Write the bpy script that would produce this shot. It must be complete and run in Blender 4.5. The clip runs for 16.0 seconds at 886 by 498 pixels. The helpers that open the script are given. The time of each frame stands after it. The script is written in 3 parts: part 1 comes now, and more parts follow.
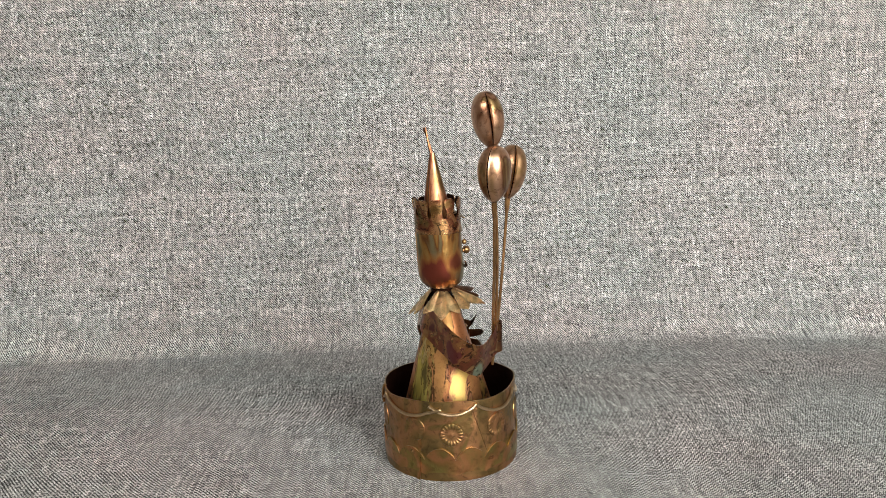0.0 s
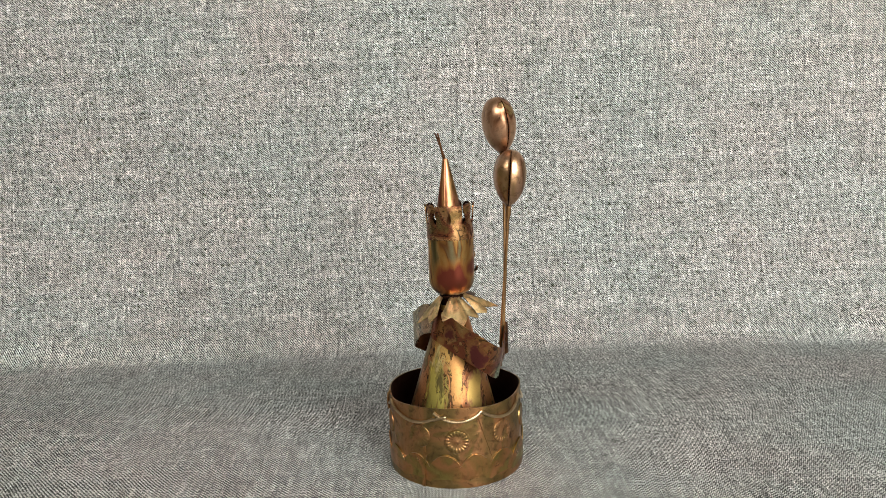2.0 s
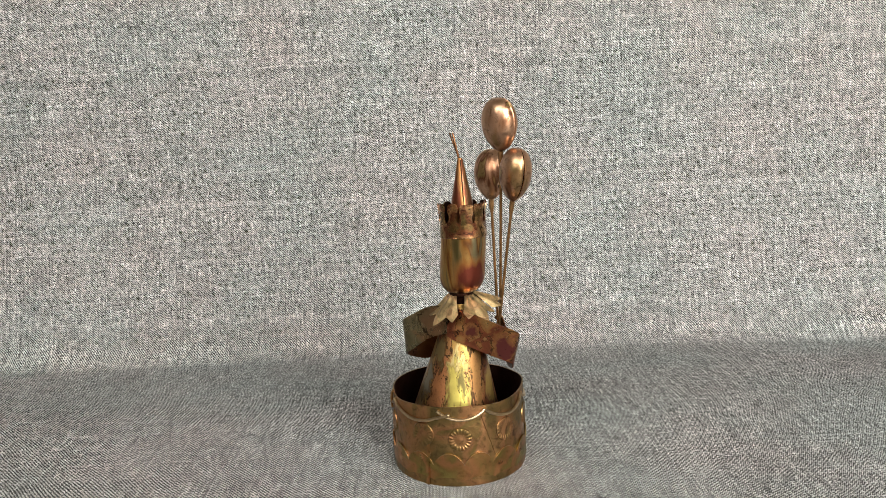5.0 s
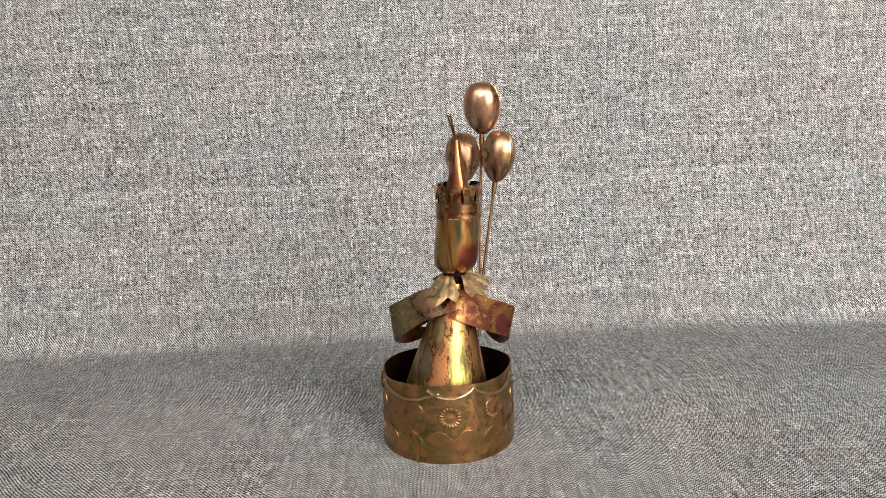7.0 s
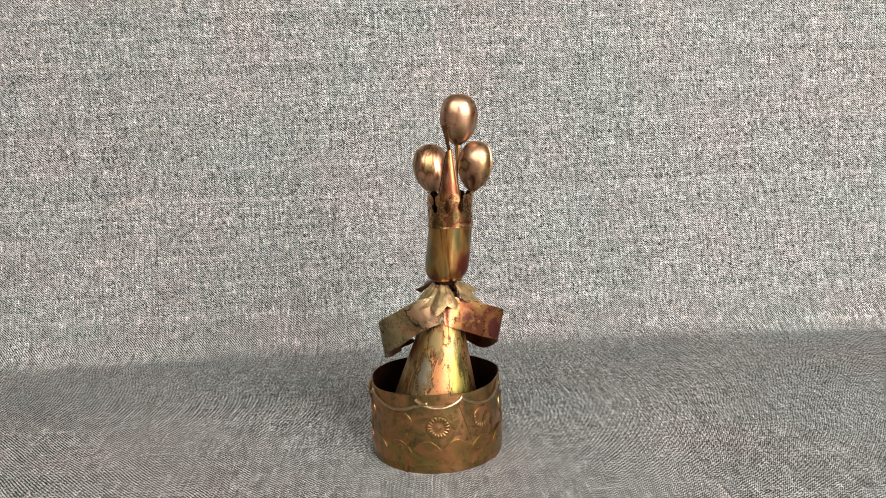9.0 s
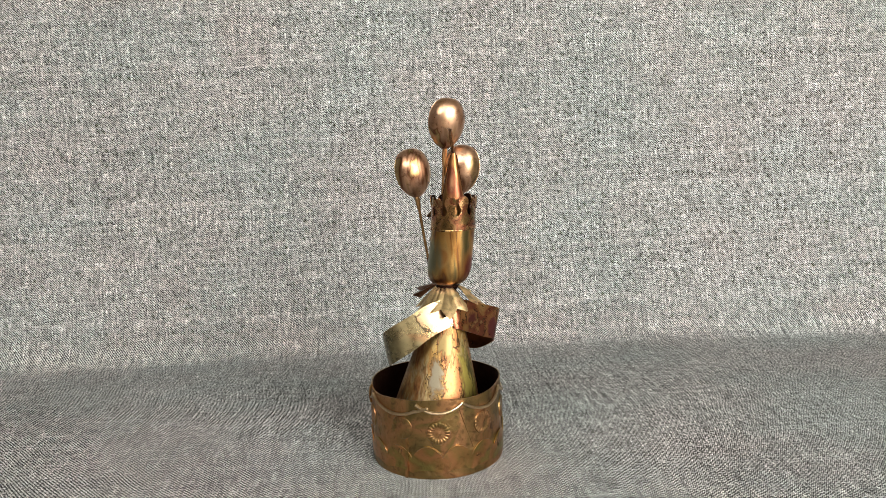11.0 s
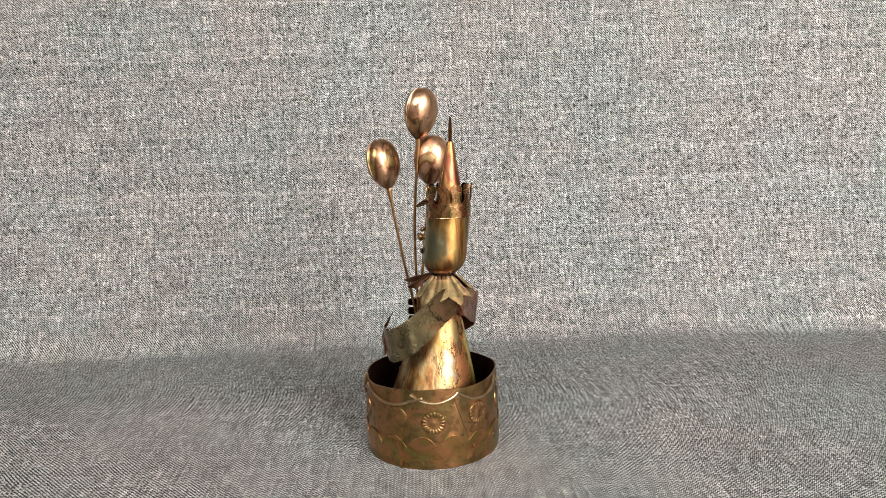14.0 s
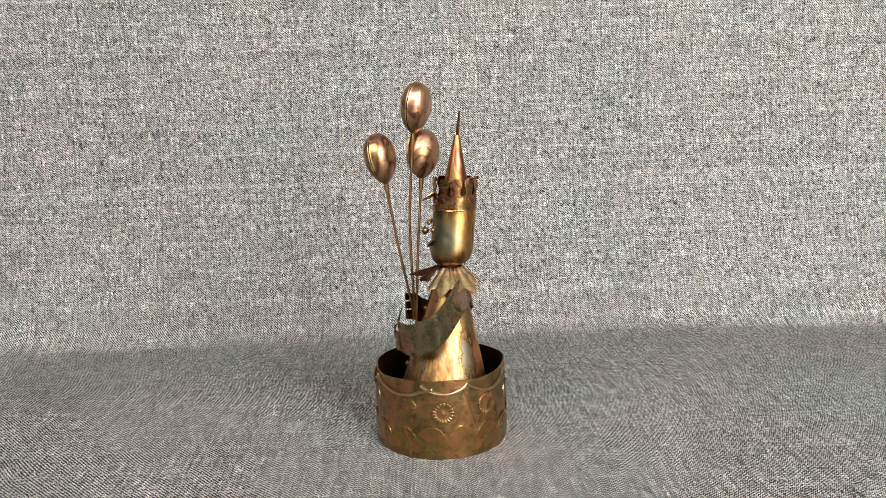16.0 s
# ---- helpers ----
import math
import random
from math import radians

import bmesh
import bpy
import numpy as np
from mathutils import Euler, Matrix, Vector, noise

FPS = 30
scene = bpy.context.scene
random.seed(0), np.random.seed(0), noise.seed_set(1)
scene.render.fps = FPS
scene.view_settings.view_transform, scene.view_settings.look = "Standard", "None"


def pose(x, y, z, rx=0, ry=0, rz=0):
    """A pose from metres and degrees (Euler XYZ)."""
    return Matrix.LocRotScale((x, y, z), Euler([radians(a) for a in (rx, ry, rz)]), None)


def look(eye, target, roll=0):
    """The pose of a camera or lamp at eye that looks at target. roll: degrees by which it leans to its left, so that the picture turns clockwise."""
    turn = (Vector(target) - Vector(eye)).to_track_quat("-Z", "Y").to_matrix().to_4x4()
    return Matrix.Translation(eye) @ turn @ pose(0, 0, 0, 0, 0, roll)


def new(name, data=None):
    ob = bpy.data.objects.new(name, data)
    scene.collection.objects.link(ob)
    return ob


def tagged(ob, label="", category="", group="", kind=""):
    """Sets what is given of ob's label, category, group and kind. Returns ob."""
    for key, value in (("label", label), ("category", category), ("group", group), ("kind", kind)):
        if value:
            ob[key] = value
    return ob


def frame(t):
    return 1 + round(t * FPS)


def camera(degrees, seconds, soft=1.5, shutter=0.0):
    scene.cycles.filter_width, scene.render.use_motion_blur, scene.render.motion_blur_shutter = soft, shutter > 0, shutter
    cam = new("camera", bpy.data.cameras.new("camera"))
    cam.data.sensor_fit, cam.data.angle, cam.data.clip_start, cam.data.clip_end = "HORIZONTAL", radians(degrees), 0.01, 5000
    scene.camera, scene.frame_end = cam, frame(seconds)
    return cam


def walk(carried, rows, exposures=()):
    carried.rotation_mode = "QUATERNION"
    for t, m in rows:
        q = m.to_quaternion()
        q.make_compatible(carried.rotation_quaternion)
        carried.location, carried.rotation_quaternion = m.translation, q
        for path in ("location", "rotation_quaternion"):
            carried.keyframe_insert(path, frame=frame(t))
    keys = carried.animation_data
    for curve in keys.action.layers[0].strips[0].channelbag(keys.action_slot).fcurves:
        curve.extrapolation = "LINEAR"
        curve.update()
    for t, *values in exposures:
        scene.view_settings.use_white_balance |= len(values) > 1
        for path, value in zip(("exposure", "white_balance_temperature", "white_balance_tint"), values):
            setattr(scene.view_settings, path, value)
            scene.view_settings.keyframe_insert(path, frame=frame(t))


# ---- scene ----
cam = camera(60.87, 16.0, soft=0.85)


def aim(x, y, z, yaw, down, roll):
    """A hand-held pose: yaw to the right of +y, degrees downwards, roll."""
    a, b = radians(yaw), radians(down)
    eye = Vector((x, y, z))
    return look(eye, eye + Vector((math.sin(a) * math.cos(b), math.cos(a) * math.cos(b), -math.sin(b))), roll)


PATH = [
    (0.0, -0.0042, -0.4307, 0.2054, 0.38, 10.67, -1.78),
    (0.5, -0.0043, -0.4302, 0.2051, 0.31, 10.56, -1.74),
    (1.0, -0.0020, -0.4280, 0.2047, 0.12, 10.49, -1.79),
    (1.5, -0.0019, -0.4277, 0.2050, -0.05, 10.48, -1.92),
    (2.0, -0.0024, -0.4292, 0.2065, -0.21, 10.38, -2.04),
    (2.5, -0.0030, -0.4293, 0.2070, -0.31, 10.28, -2.20),
    (3.0, -0.0019, -0.4291, 0.2083, -0.39, 10.10, -2.29),
    (3.5, -0.0019, -0.4295, 0.2092, -0.39, 10.09, -2.37),
    (4.0, -0.0024, -0.4304, 0.2091, -0.42, 9.98, -2.46),
    (6.5, -0.0031, -0.4363, 0.1991, 0.25, 10.76, -2.57),
    (7.0, -0.0047, -0.4387, 0.2003, 0.70, 10.82, -2.42),
    (7.5, -0.0071, -0.4417, 0.1998, 1.09, 10.73, -2.37),
    (8.0, -0.0064, -0.4432, 0.2001, 1.49, 10.52, -2.35),
    (8.5, -0.0061, -0.4435, 0.2015, 1.67, 10.28, -2.37),
    (9.0, -0.0052, -0.4409, 0.2007, 1.73, 10.11, -2.41),
    (11.5, -0.0046, -0.4380, 0.2015, 1.59, 9.83, -2.28),
    (12.0, -0.0037, -0.4376, 0.2006, 1.59, 9.61, -2.17),
    (12.5, -0.0035, -0.4386, 0.2022, 1.59, 9.64, -2.18),
    (13.0, -0.0038, -0.4393, 0.2017, 1.55, 9.68, -2.12),
    (13.5, -0.0034, -0.4380, 0.1981, 1.53, 9.89, -2.08),
    (14.0, -0.0019, -0.4369, 0.1957, 1.53, 10.06, -1.99),
    (14.5, -0.0034, -0.4382, 0.1963, 1.55, 10.33, -1.86),
    (15.0, -0.0028, -0.4392, 0.1963, 1.51, 10.56, -1.81),
    (15.5, -0.0051, -0.4399, 0.1956, 1.48, 10.58, -1.77),
    (16.0, -0.0075, -0.4408, 0.1965, 1.47, 10.59, -1.72),
]
# the phone's white balance drifts a little between green and magenta
TINTS = ((0, 10), (1, 8), (1.5, 5), (4, 5), (6.5, 13), (7, 13), (8, 10), (9, 10), (11.5, 6), (12.5, 5), (13.1, 10), (16, 10))
walk(cam, [(row[0], aim(*row[1:])) for row in PATH], [(t, 0.0, 6500, tint) for t, tint in TINTS])

# ---- world and light ----
world = bpy.data.worlds.new("world")
scene.world = world
world.use_nodes = True
sky = world.node_tree.nodes.new("ShaderNodeTexSky")
sky.sky_type, sky.sun_disc = "NISHITA", False
sky.sun_elevation, sky.sun_rotation = radians(40), radians(200)
world.node_tree.links.new(sky.outputs[0], world.node_tree.nodes["Background"].inputs[0])
world.node_tree.nodes["Background"].inputs[1].default_value = 0.1


def window_light(name, at, target, width, height, watts, colour):
    lamp = bpy.data.lights.new(name, "AREA")
    lamp.shape, lamp.size, lamp.size_y, lamp.energy, lamp.color = "RECTANGLE", width, height, watts, colour
    ob = new(name, lamp)
    ob.matrix_world = look(at, target)
    return ob


window_light("window_light_a", (-0.70, -1.68, 1.30), (-0.10, 0.0, 0.15), 1.94, 0.64, 38.5, (1.0, 0.985, 0.915))
window_light("window_light_b", (1.05, -1.68, 0.80), (0.60, 0.0, 0.20), 1.16, 1.06, 84, (1.0, 0.985, 0.915))


# ---- materials ----
class Nodes:
    """A small helper to write node trees in few lines."""

    def __init__(self, name):
        self.material = bpy.data.materials.new(name)
        self.material.use_nodes = True
        self.tree = self.material.node_tree
        self.shader = self.tree.nodes["Principled BSDF"]

    def add(self, kind, inputs=None, operation="", dimensions=""):
        node = self.tree.nodes.new(kind)
        if operation:
            node.operation = operation
        if dimensions:
            node.noise_dimensions = dimensions
        for key, value in (inputs or {}).items():
            self.put(node.inputs[key], value)
        return node

    def put(self, socket, value):
        if isinstance(value, bpy.types.NodeSocket):
            self.tree.links.new(value, socket)
        else:
            socket.default_value = value

    def math(self, operation, a, b=0.0, c=0.0):
        return self.add("ShaderNodeMath", {0: a, 1: b, 2: c}, operation=operation).outputs[0]

    def ramp(self, fac, stops, mode="LINEAR"):
        node = self.add("ShaderNodeValToRGB", {0: fac})
        node.color_ramp.interpolation = mode
        while len(node.color_ramp.elements) < len(stops):
            node.color_ramp.elements.new(0.5)
        for element, (place, colour) in zip(node.color_ramp.elements, stops):
            element.position = place
            element.color = (*colour, 1) if len(colour) == 3 else colour
        return node.outputs[0]

    def mix(self, fac, a, b, blend="MIX"):
        node = self.add("ShaderNodeMix")
        node.data_type, node.blend_type = "RGBA", blend
        self.put(node.inputs[0], fac)
        self.put(node.inputs[6], a)
        self.put(node.inputs[7], b)
        return node.outputs[2]

    def noise(self, vector, scale, detail=3.0, rough=0.55, distortion=0.0):
        node = self.add("ShaderNodeTexNoise", {"Vector": vector, "Scale": scale, "Detail": detail, "Roughness": rough, "Distortion": distortion})
        return node.outputs[0]

    def mapped(self, scale=(1, 1, 1), at=(0, 0, 0), source="Object"):
        coordinates = self.add("ShaderNodeTexCoord").outputs[source]
        return self.add("ShaderNodeMapping", {"Vector": coordinates, "Location": at, "Scale": scale}).outputs[0]


def grey(v):
    return (v, v, v)


def woven_fabric():
    """Heathered light and dark grey upholstery fabric with a fine twill line; the UVs are in metres."""
    n = Nodes("woven_fabric")
    pitch = 1330
    uv = n.mapped((pitch, pitch, pitch), source="UV")
    wobble = n.noise(uv, 0.016, 1.0)
    sway = n.noise(n.mapped((pitch, pitch, pitch), (300, 700, 50), source="UV"), 0.016, 1.0)
    uv = n.add("ShaderNodeVectorMath", {0: uv, 1: n.add("ShaderNodeCombineXYZ", {0: n.math("MULTIPLY", wobble, 5.0), 1: n.math("MULTIPLY", sway, 7.0)}).outputs[0]}, operation="ADD").outputs[0]
    sep = n.add("ShaderNodeSeparateXYZ", {0: uv})
    u, v = sep.outputs[0], sep.outputs[1]
    iu, iv = n.math("FLOOR", u), n.math("FLOOR", v)

    def loose(x, y, z):
        return n.add("ShaderNodeTexWhiteNoise", {"Vector": n.add("ShaderNodeCombineXYZ", {0: x, 1: y, 2: z}).outputs[0]}, dimensions="3D").outputs[0]

    # yarn colours: each yarn has a shade of its own and drifts along its length
    def yarn(index, along, seed):
        own = n.add("ShaderNodeTexWhiteNoise", {"W": n.math("ADD", index, seed)}, dimensions="1D").outputs[0]
        drift = n.noise(n.add("ShaderNodeCombineXYZ", {0: n.math("MULTIPLY", index, 5.37), 1: n.math("MULTIPLY", along, 0.11), 2: seed}).outputs[0], 1.0, 2.0)
        return n.math("ADD", n.math("ADD", n.math("MULTIPLY", own, 0.22), n.math("MULTIPLY", drift, 0.58)), n.math("MULTIPLY", loose(iu, iv, seed), 0.22))
    warp, weft = yarn(iu, v, 0.5), yarn(iv, u, 77.5)
    warp_colour = n.ramp(warp, [(0.32, grey(0.31)), (0.42, grey(0.56)), (0.52, grey(0.70)), (0.70, grey(0.74))])
    weft_colour = n.ramp(weft, [(0.42, grey(0.026)), (0.60, grey(0.058)), (0.68, grey(0.32)), (0.82, grey(0.68))])
    shift = n.math("MULTIPLY", n.add("ShaderNodeTexWhiteNoise", {"W": n.math("ADD", iu, 31.5)}, dimensions="1D").outputs[0], 0.55)
    over = n.math("LESS_THAN", n.math("FLOORED_MODULO", n.math("ADD", n.math("ADD", iu, v), shift), 3.0), 1.5)
    fu = n.math("ABSOLUTE", n.math("SUBTRACT", n.math("FRACT", u), 0.5))
    fv = n.math("ABSOLUTE", n.math("SUBTRACT", n.math("FRACT", v), 0.5))
    over = n.math("ABSOLUTE", n.math("SUBTRACT", over, n.math("GREATER_THAN", loose(iu, iv, 9.5), 0.93)))
    gap = n.math("GREATER_THAN", fu, 0.43)
    colour = n.mix(n.math("MAXIMUM", over, gap), warp_colour, weft_colour)
    side = n.math("ADD", n.math("MULTIPLY", n.math("SUBTRACT", 1.0, over), fu), n.math("MULTIPLY", over, fv))
    high = n.math("SUBTRACT", 1.0, n.math("POWER", n.math("MULTIPLY", side, 2.0), 2.0))
    # thick and thin places: short dashes along the warp, fewer along the weft, then long slubs
    for stretch, at, low, top in (((640, 44, 1), (0, 0, 0), 0.70, 1.22), ((42, 620, 1), (5, 9, 0), 0.84, 1.12), ((420, 150, 1), (4, 8, 0), 0.72, 1.24), ((230, 24, 1), (2, 7, 0), 0.89, 1.10), ((24, 170, 1), (2, 7, 0), 0.94, 1.06)):
        thick = n.noise(n.mapped(stretch, at, source="UV"), 1.0, 2.0)
        colour = n.mix(1.0, colour, n.ramp(thick, [(0.32, grey(low)), (0.68, grey(top))]), "MULTIPLY")
    # soft colour drift of the dye lot
    patch = n.noise(n.mapped((9, 9, 9), source="UV"), 1.0, 2.0)
    colour = n.mix(1.0, colour, n.ramp(patch, [(0.35, (0.95, 0.99, 0.98)), (0.65, (1.05, 1.0, 0.99))]), "MULTIPLY")
    n.put(n.shader.inputs["Base Color"], colour)
    n.put(n.shader.inputs["Roughness"], 0.9)
    n.put(n.shader.inputs["Specular IOR Level"], 0.15)
    n.put(n.shader.inputs["Normal"], n.add("ShaderNodeBump", {"Strength": 0.9, "Distance": 0.0005, "Height": high}).outputs[0])
    return n.material


def patina(name, stops, scale, stretch=(1, 1, 1), at=(0, 0, 0), rough=(0.22, 0.42), stain=0.5, stain_colour=(0.05, 0.03, 0.02), line=0.0, distortion=1.2, dent=0.35, spots=(), cells=False, tall=1.0, fray=0.0):
    """Flame-coloured copper sheet: patches of tarnish, dark stains, small dents and scratches."""
    n = Nodes(name)
    p = n.mapped(stretch, at)
    q = n.mapped((1, 1, 1), at)
    tone = n.noise(p, scale, 3.0, 0.5, distortion)
    if cells:
        # separate ragged flame patches, each of its own tint
        shift = n.add("ShaderNodeTexNoise", {"Vector": p, "Scale": scale * 1.3, "Detail": 3.0, "Roughness": 0.6}).outputs[1]
        ragged = n.add("ShaderNodeVectorMath", {0: p, 1: n.add("ShaderNodeVectorMath", {0: shift, "Scale": 1.1 / scale}, operation="SCALE").outputs[0]}, operation="ADD").outputs[0]
        tint = n.add("ShaderNodeSeparateXYZ", {0: n.add("ShaderNodeTexVoronoi", {"Vector": ragged, "Scale": scale}).outputs[1]}).outputs[0]
        tone = n.math("ADD", n.math("MULTIPLY", tint, 0.8), n.math("MULTIPLY", tone, 0.2))
    colour = n.ramp(tone, [(place, (r, g * 0.935, b * 0.83)) for place, (r, g, b) in stops])
    fine = n.noise(q, scale * 5.0, 4.0, 0.65, 0.6)
    colour = n.mix(n.math("MULTIPLY", n.ramp(fine, [(0.52, grey(0.0)), (0.72, grey(1.0))]), stain), colour, (*stain_colour, 1))
    if cells:
        rim = n.add("ShaderNodeTexVoronoi", {"Vector": ragged, "Scale": scale})
        rim.feature = "DISTANCE_TO_EDGE"
        worn = n.math("MULTIPLY", n.math("LESS_THAN", rim.outputs["Distance"], 0.045), n.ramp(n.noise(q, scale * 1.5), [(0.42, grey(0)), (0.50, grey(0.85))]))
        # the side that was heated evenly has long soft streaks and few dark lines
        even = n.ramp(n.math("MULTIPLY", n.add("ShaderNodeSeparateXYZ", {0: n.mapped()}).outputs[1], 40.0), [(0.10, grey(0.0)), (0.45, grey(1.0))])
        streak = n.noise(n.mapped((1, 1, 0.05), at), scale * 1.8, 3.0, 0.6)
        colour = n.mix(n.math("MULTIPLY", even, 0.8), colour, n.ramp(streak, [(0.36, (0.11, 0.06, 0.027)), (0.43, (0.28, 0.13, 0.05)), (0.50, (0.34, 0.21, 0.085)), (0.57, (0.42, 0.33, 0.18)), (0.65, (0.17, 0.11, 0.05))]))
        colour = n.mix(n.math("MULTIPLY", worn, n.math("SUBTRACT", 1.0, n.math("MULTIPLY", even, 0.8))), colour, (0.05, 0.03, 0.018, 1))
    if line:
        # dark contour where the flame stopped
        band = n.math("MINIMUM", n.math("ABSOLUTE", n.math("SUBTRACT", tone, 0.575)), n.math("ABSOLUTE", n.math("SUBTRACT", tone, 0.44)))
        thin = n.math("MULTIPLY", n.math("LESS_THAN", band, line), n.ramp(n.noise(q, scale * 1.2), [(0.42, grey(0)), (0.5, grey(0.85))]))
        colour = n.mix(thin, colour, (0.03, 0.02, 0.015, 1))
    # flame marks with a glowing rim and painted chin shade, each at its own place
    for place, radius, heart, rim in spots:
        x, y, z = place
        where = n.add("ShaderNodeVectorMath", {0: n.mapped((1, 1, tall)), 1: (x, y, z * tall)}, operation="DISTANCE").outputs[1]
        ragged_edge = n.math("ADD", n.math("MULTIPLY", n.math("SUBTRACT", n.noise(p, scale * 2.0, 3.0), 0.5), 0.9), n.math("MULTIPLY", n.math("SUBTRACT", n.noise(p, scale * 0.9, 4.0, 0.7, 1.5), 0.5), fray))
        reach = n.math("ADD", n.math("DIVIDE", where, radius), ragged_edge)
        colour = n.mix(n.ramp(reach, [(0.62, grey(1.0)), (0.95, grey(0.0))]), colour, (*rim, 1))
        colour = n.mix(n.ramp(reach, [(0.48, grey(1.0)), (0.72, grey(0.0))]), colour, (*heart, 1))
        if fray:
            edge = n.math("LESS_THAN", n.math("ABSOLUTE", n.math("SUBTRACT", reach, 0.86)), 0.05)
            colour = n.mix(n.math("MULTIPLY", edge, n.ramp(n.noise(q, scale * 1.1), [(0.42, grey(0)), (0.5, grey(0.85))])), colour, (0.05, 0.03, 0.018, 1))
    specks = n.noise(q, 2200.0, 2.0, 0.6)
    colour = n.mix(n.ramp(specks, [(0.66, grey(0.0)), (0.74, grey(0.6))]), colour, (0.06, 0.04, 0.03, 1))
    n.put(n.shader.inputs["Base Color"], colour)
    n.put(n.shader.inputs["Metallic"], 1.0)
    n.put(n.shader.inputs["Roughness"], n.ramp(n.noise(q, scale * 3.0, 4.0), [(0.3, grey(rough[0])), (0.7, grey(rough[1]))]))
    dents = n.math("ADD", n.noise(q, 130.0, 2.0), n.math("MULTIPLY", n.noise(q, 900.0, 3.0), 0.12))
    n.put(n.shader.inputs["Normal"], n.add("ShaderNodeBump", {"Strength": dent, "Distance": 0.0012, "Height": dents}).outputs[0])
    return n.material


def painted(name, colour, rough=0.8):
    n = Nodes(name)
    p = n.mapped()
    n.put(n.shader.inputs["Base Color"], n.ramp(n.noise(p, 6.0, 4.0), [(0.3, tuple(c * 0.94 for c in colour)), (0.7, colour)]))
    n.put(n.shader.inputs["Roughness"], rough)
    n.put(n.shader.inputs["Normal"], n.add("ShaderNodeBump", {"Strength": 0.1, "Distance": 0.001, "Height": n.noise(p, 300.0)}).outputs[0])
    return n.material


FABRIC = woven_fabric()
DRUM = patina("brown_copper", [(0.30, (0.148, 0.114, 0.051)), (0.42, (0.257, 0.169, 0.075)), (0.50, (0.342, 0.192, 0.091)), (0.58, (0.393, 0.203, 0.103)), (0.64, (0.274, 0.171, 0.075)), (0.72, (0.217, 0.171, 0.066))], 46, rough=(0.30, 0.46), stain=0.75, distortion=0.9, dent=0.5)
SKIRT = patina("green_brown_copper", [(0.34, (0.293, 0.241, 0.082)), (0.41, (0.305, 0.208, 0.082)), (0.47, (0.455, 0.221, 0.106)), (0.53, (0.377, 0.201, 0.086)), (0.59, (0.280, 0.187, 0.074)), (0.66, (0.305, 0.254, 0.089))], 46, at=(0.3, 0.1, 0), rough=(0.26, 0.40), stain=0.5, distortion=0.7)
# Near-black copper: the shade of hollows and grooves is put into its colour.
INSIDE = patina("shaded_brown_copper", [(0.3, (0.016, 0.007, 0.005)), (0.7, (0.030, 0.012, 0.009))], 40, rough=(0.5, 0.7), stain=0.3)
# Dark copper parts; also the shade put on collar undersides and sleeve insides.
DARK = patina("dark_brown_copper", [(0.3, (0.07, 0.035, 0.022)), (0.55, (0.14, 0.065, 0.035)), (0.75, (0.20, 0.10, 0.05))], 60, rough=(0.26, 0.4), stain=0.3)
WIRE = patina("bright_copper_wire", [(0.3, (0.42, 0.32, 0.20)), (0.6, (0.54, 0.43, 0.30)), (0.8, (0.36, 0.25, 0.15))], 80, rough=(0.28, 0.40), stain=0.4)
STEM = patina("brass_stem", [(0.3, (0.25, 0.145, 0.07)), (0.55, (0.36, 0.22, 0.11)), (0.75, (0.18, 0.08, 0.05))], 60, rough=(0.28, 0.42), stain=0.4)
BALLOON = patina("rose_copper", [(0.30, (0.29, 0.20, 0.10)), (0.40, (0.48, 0.30, 0.185)), (0.47, (0.57, 0.37, 0.27)), (0.54, (0.46, 0.265, 0.178)), (0.585, (0.18, 0.08, 0.05)), (0.63, (0.40, 0.29, 0.14)), (0.72, (0.48, 0.295, 0.185))], 56, stretch=(1, 1, 0.55), rough=(0.27, 0.42), stain=0.65, stain_colour=(0.10, 0.045, 0.028), distortion=0.9, dent=0.18)
ROBE_SPOTS = [
    ((-0.0180, -0.0105, 0.060), 0.0075, (0.636, 0.504, 0.223), (0.459, 0.272, 0.099)),
    ((-0.0200, -0.0120, 0.049), 0.0085, (0.592, 0.477, 0.124), (0.333, 0.245, 0.075)),
    ((-0.0165, -0.0130, 0.053), 0.0042, (0.148, 0.116, 0.044), (0.311, 0.245, 0.075)),
    ((-0.0195, 0.0080, 0.052), 0.0065, (0.252, 0.211, 0.150), (0.163, 0.096, 0.050)),
    ((-0.0175, 0.0000, 0.070), 0.0060, (0.266, 0.184, 0.081), (0.133, 0.068, 0.031)),
    ((0.0010, -0.0220, 0.050), 0.0080, (0.577, 0.381, 0.124), (0.296, 0.122, 0.081)),
]
ROBE = patina("flamed_copper", [(0.10, (0.148, 0.088, 0.037)), (0.16, (0.252, 0.143, 0.056)), (0.21, (0.548, 0.259, 0.124)), (0.40, (0.503, 0.224, 0.106)), (0.45, (0.459, 0.286, 0.099)), (0.55, (0.518, 0.340, 0.124)), (0.60, (0.562, 0.272, 0.130)), (0.72, (0.533, 0.245, 0.118)), (0.76, (0.266, 0.102, 0.050)), (0.81, (0.488, 0.224, 0.106)), (0.91, (0.459, 0.259, 0.106)), (0.95, (0.178, 0.122, 0.056))], 105, stretch=(1, 1, 0.34), at=(0.013, 0.02, 0), rough=(0.38, 0.52), stain=0.4, dent=0.14, cells=True, spots=ROBE_SPOTS, tall=0.4, fray=2.6)
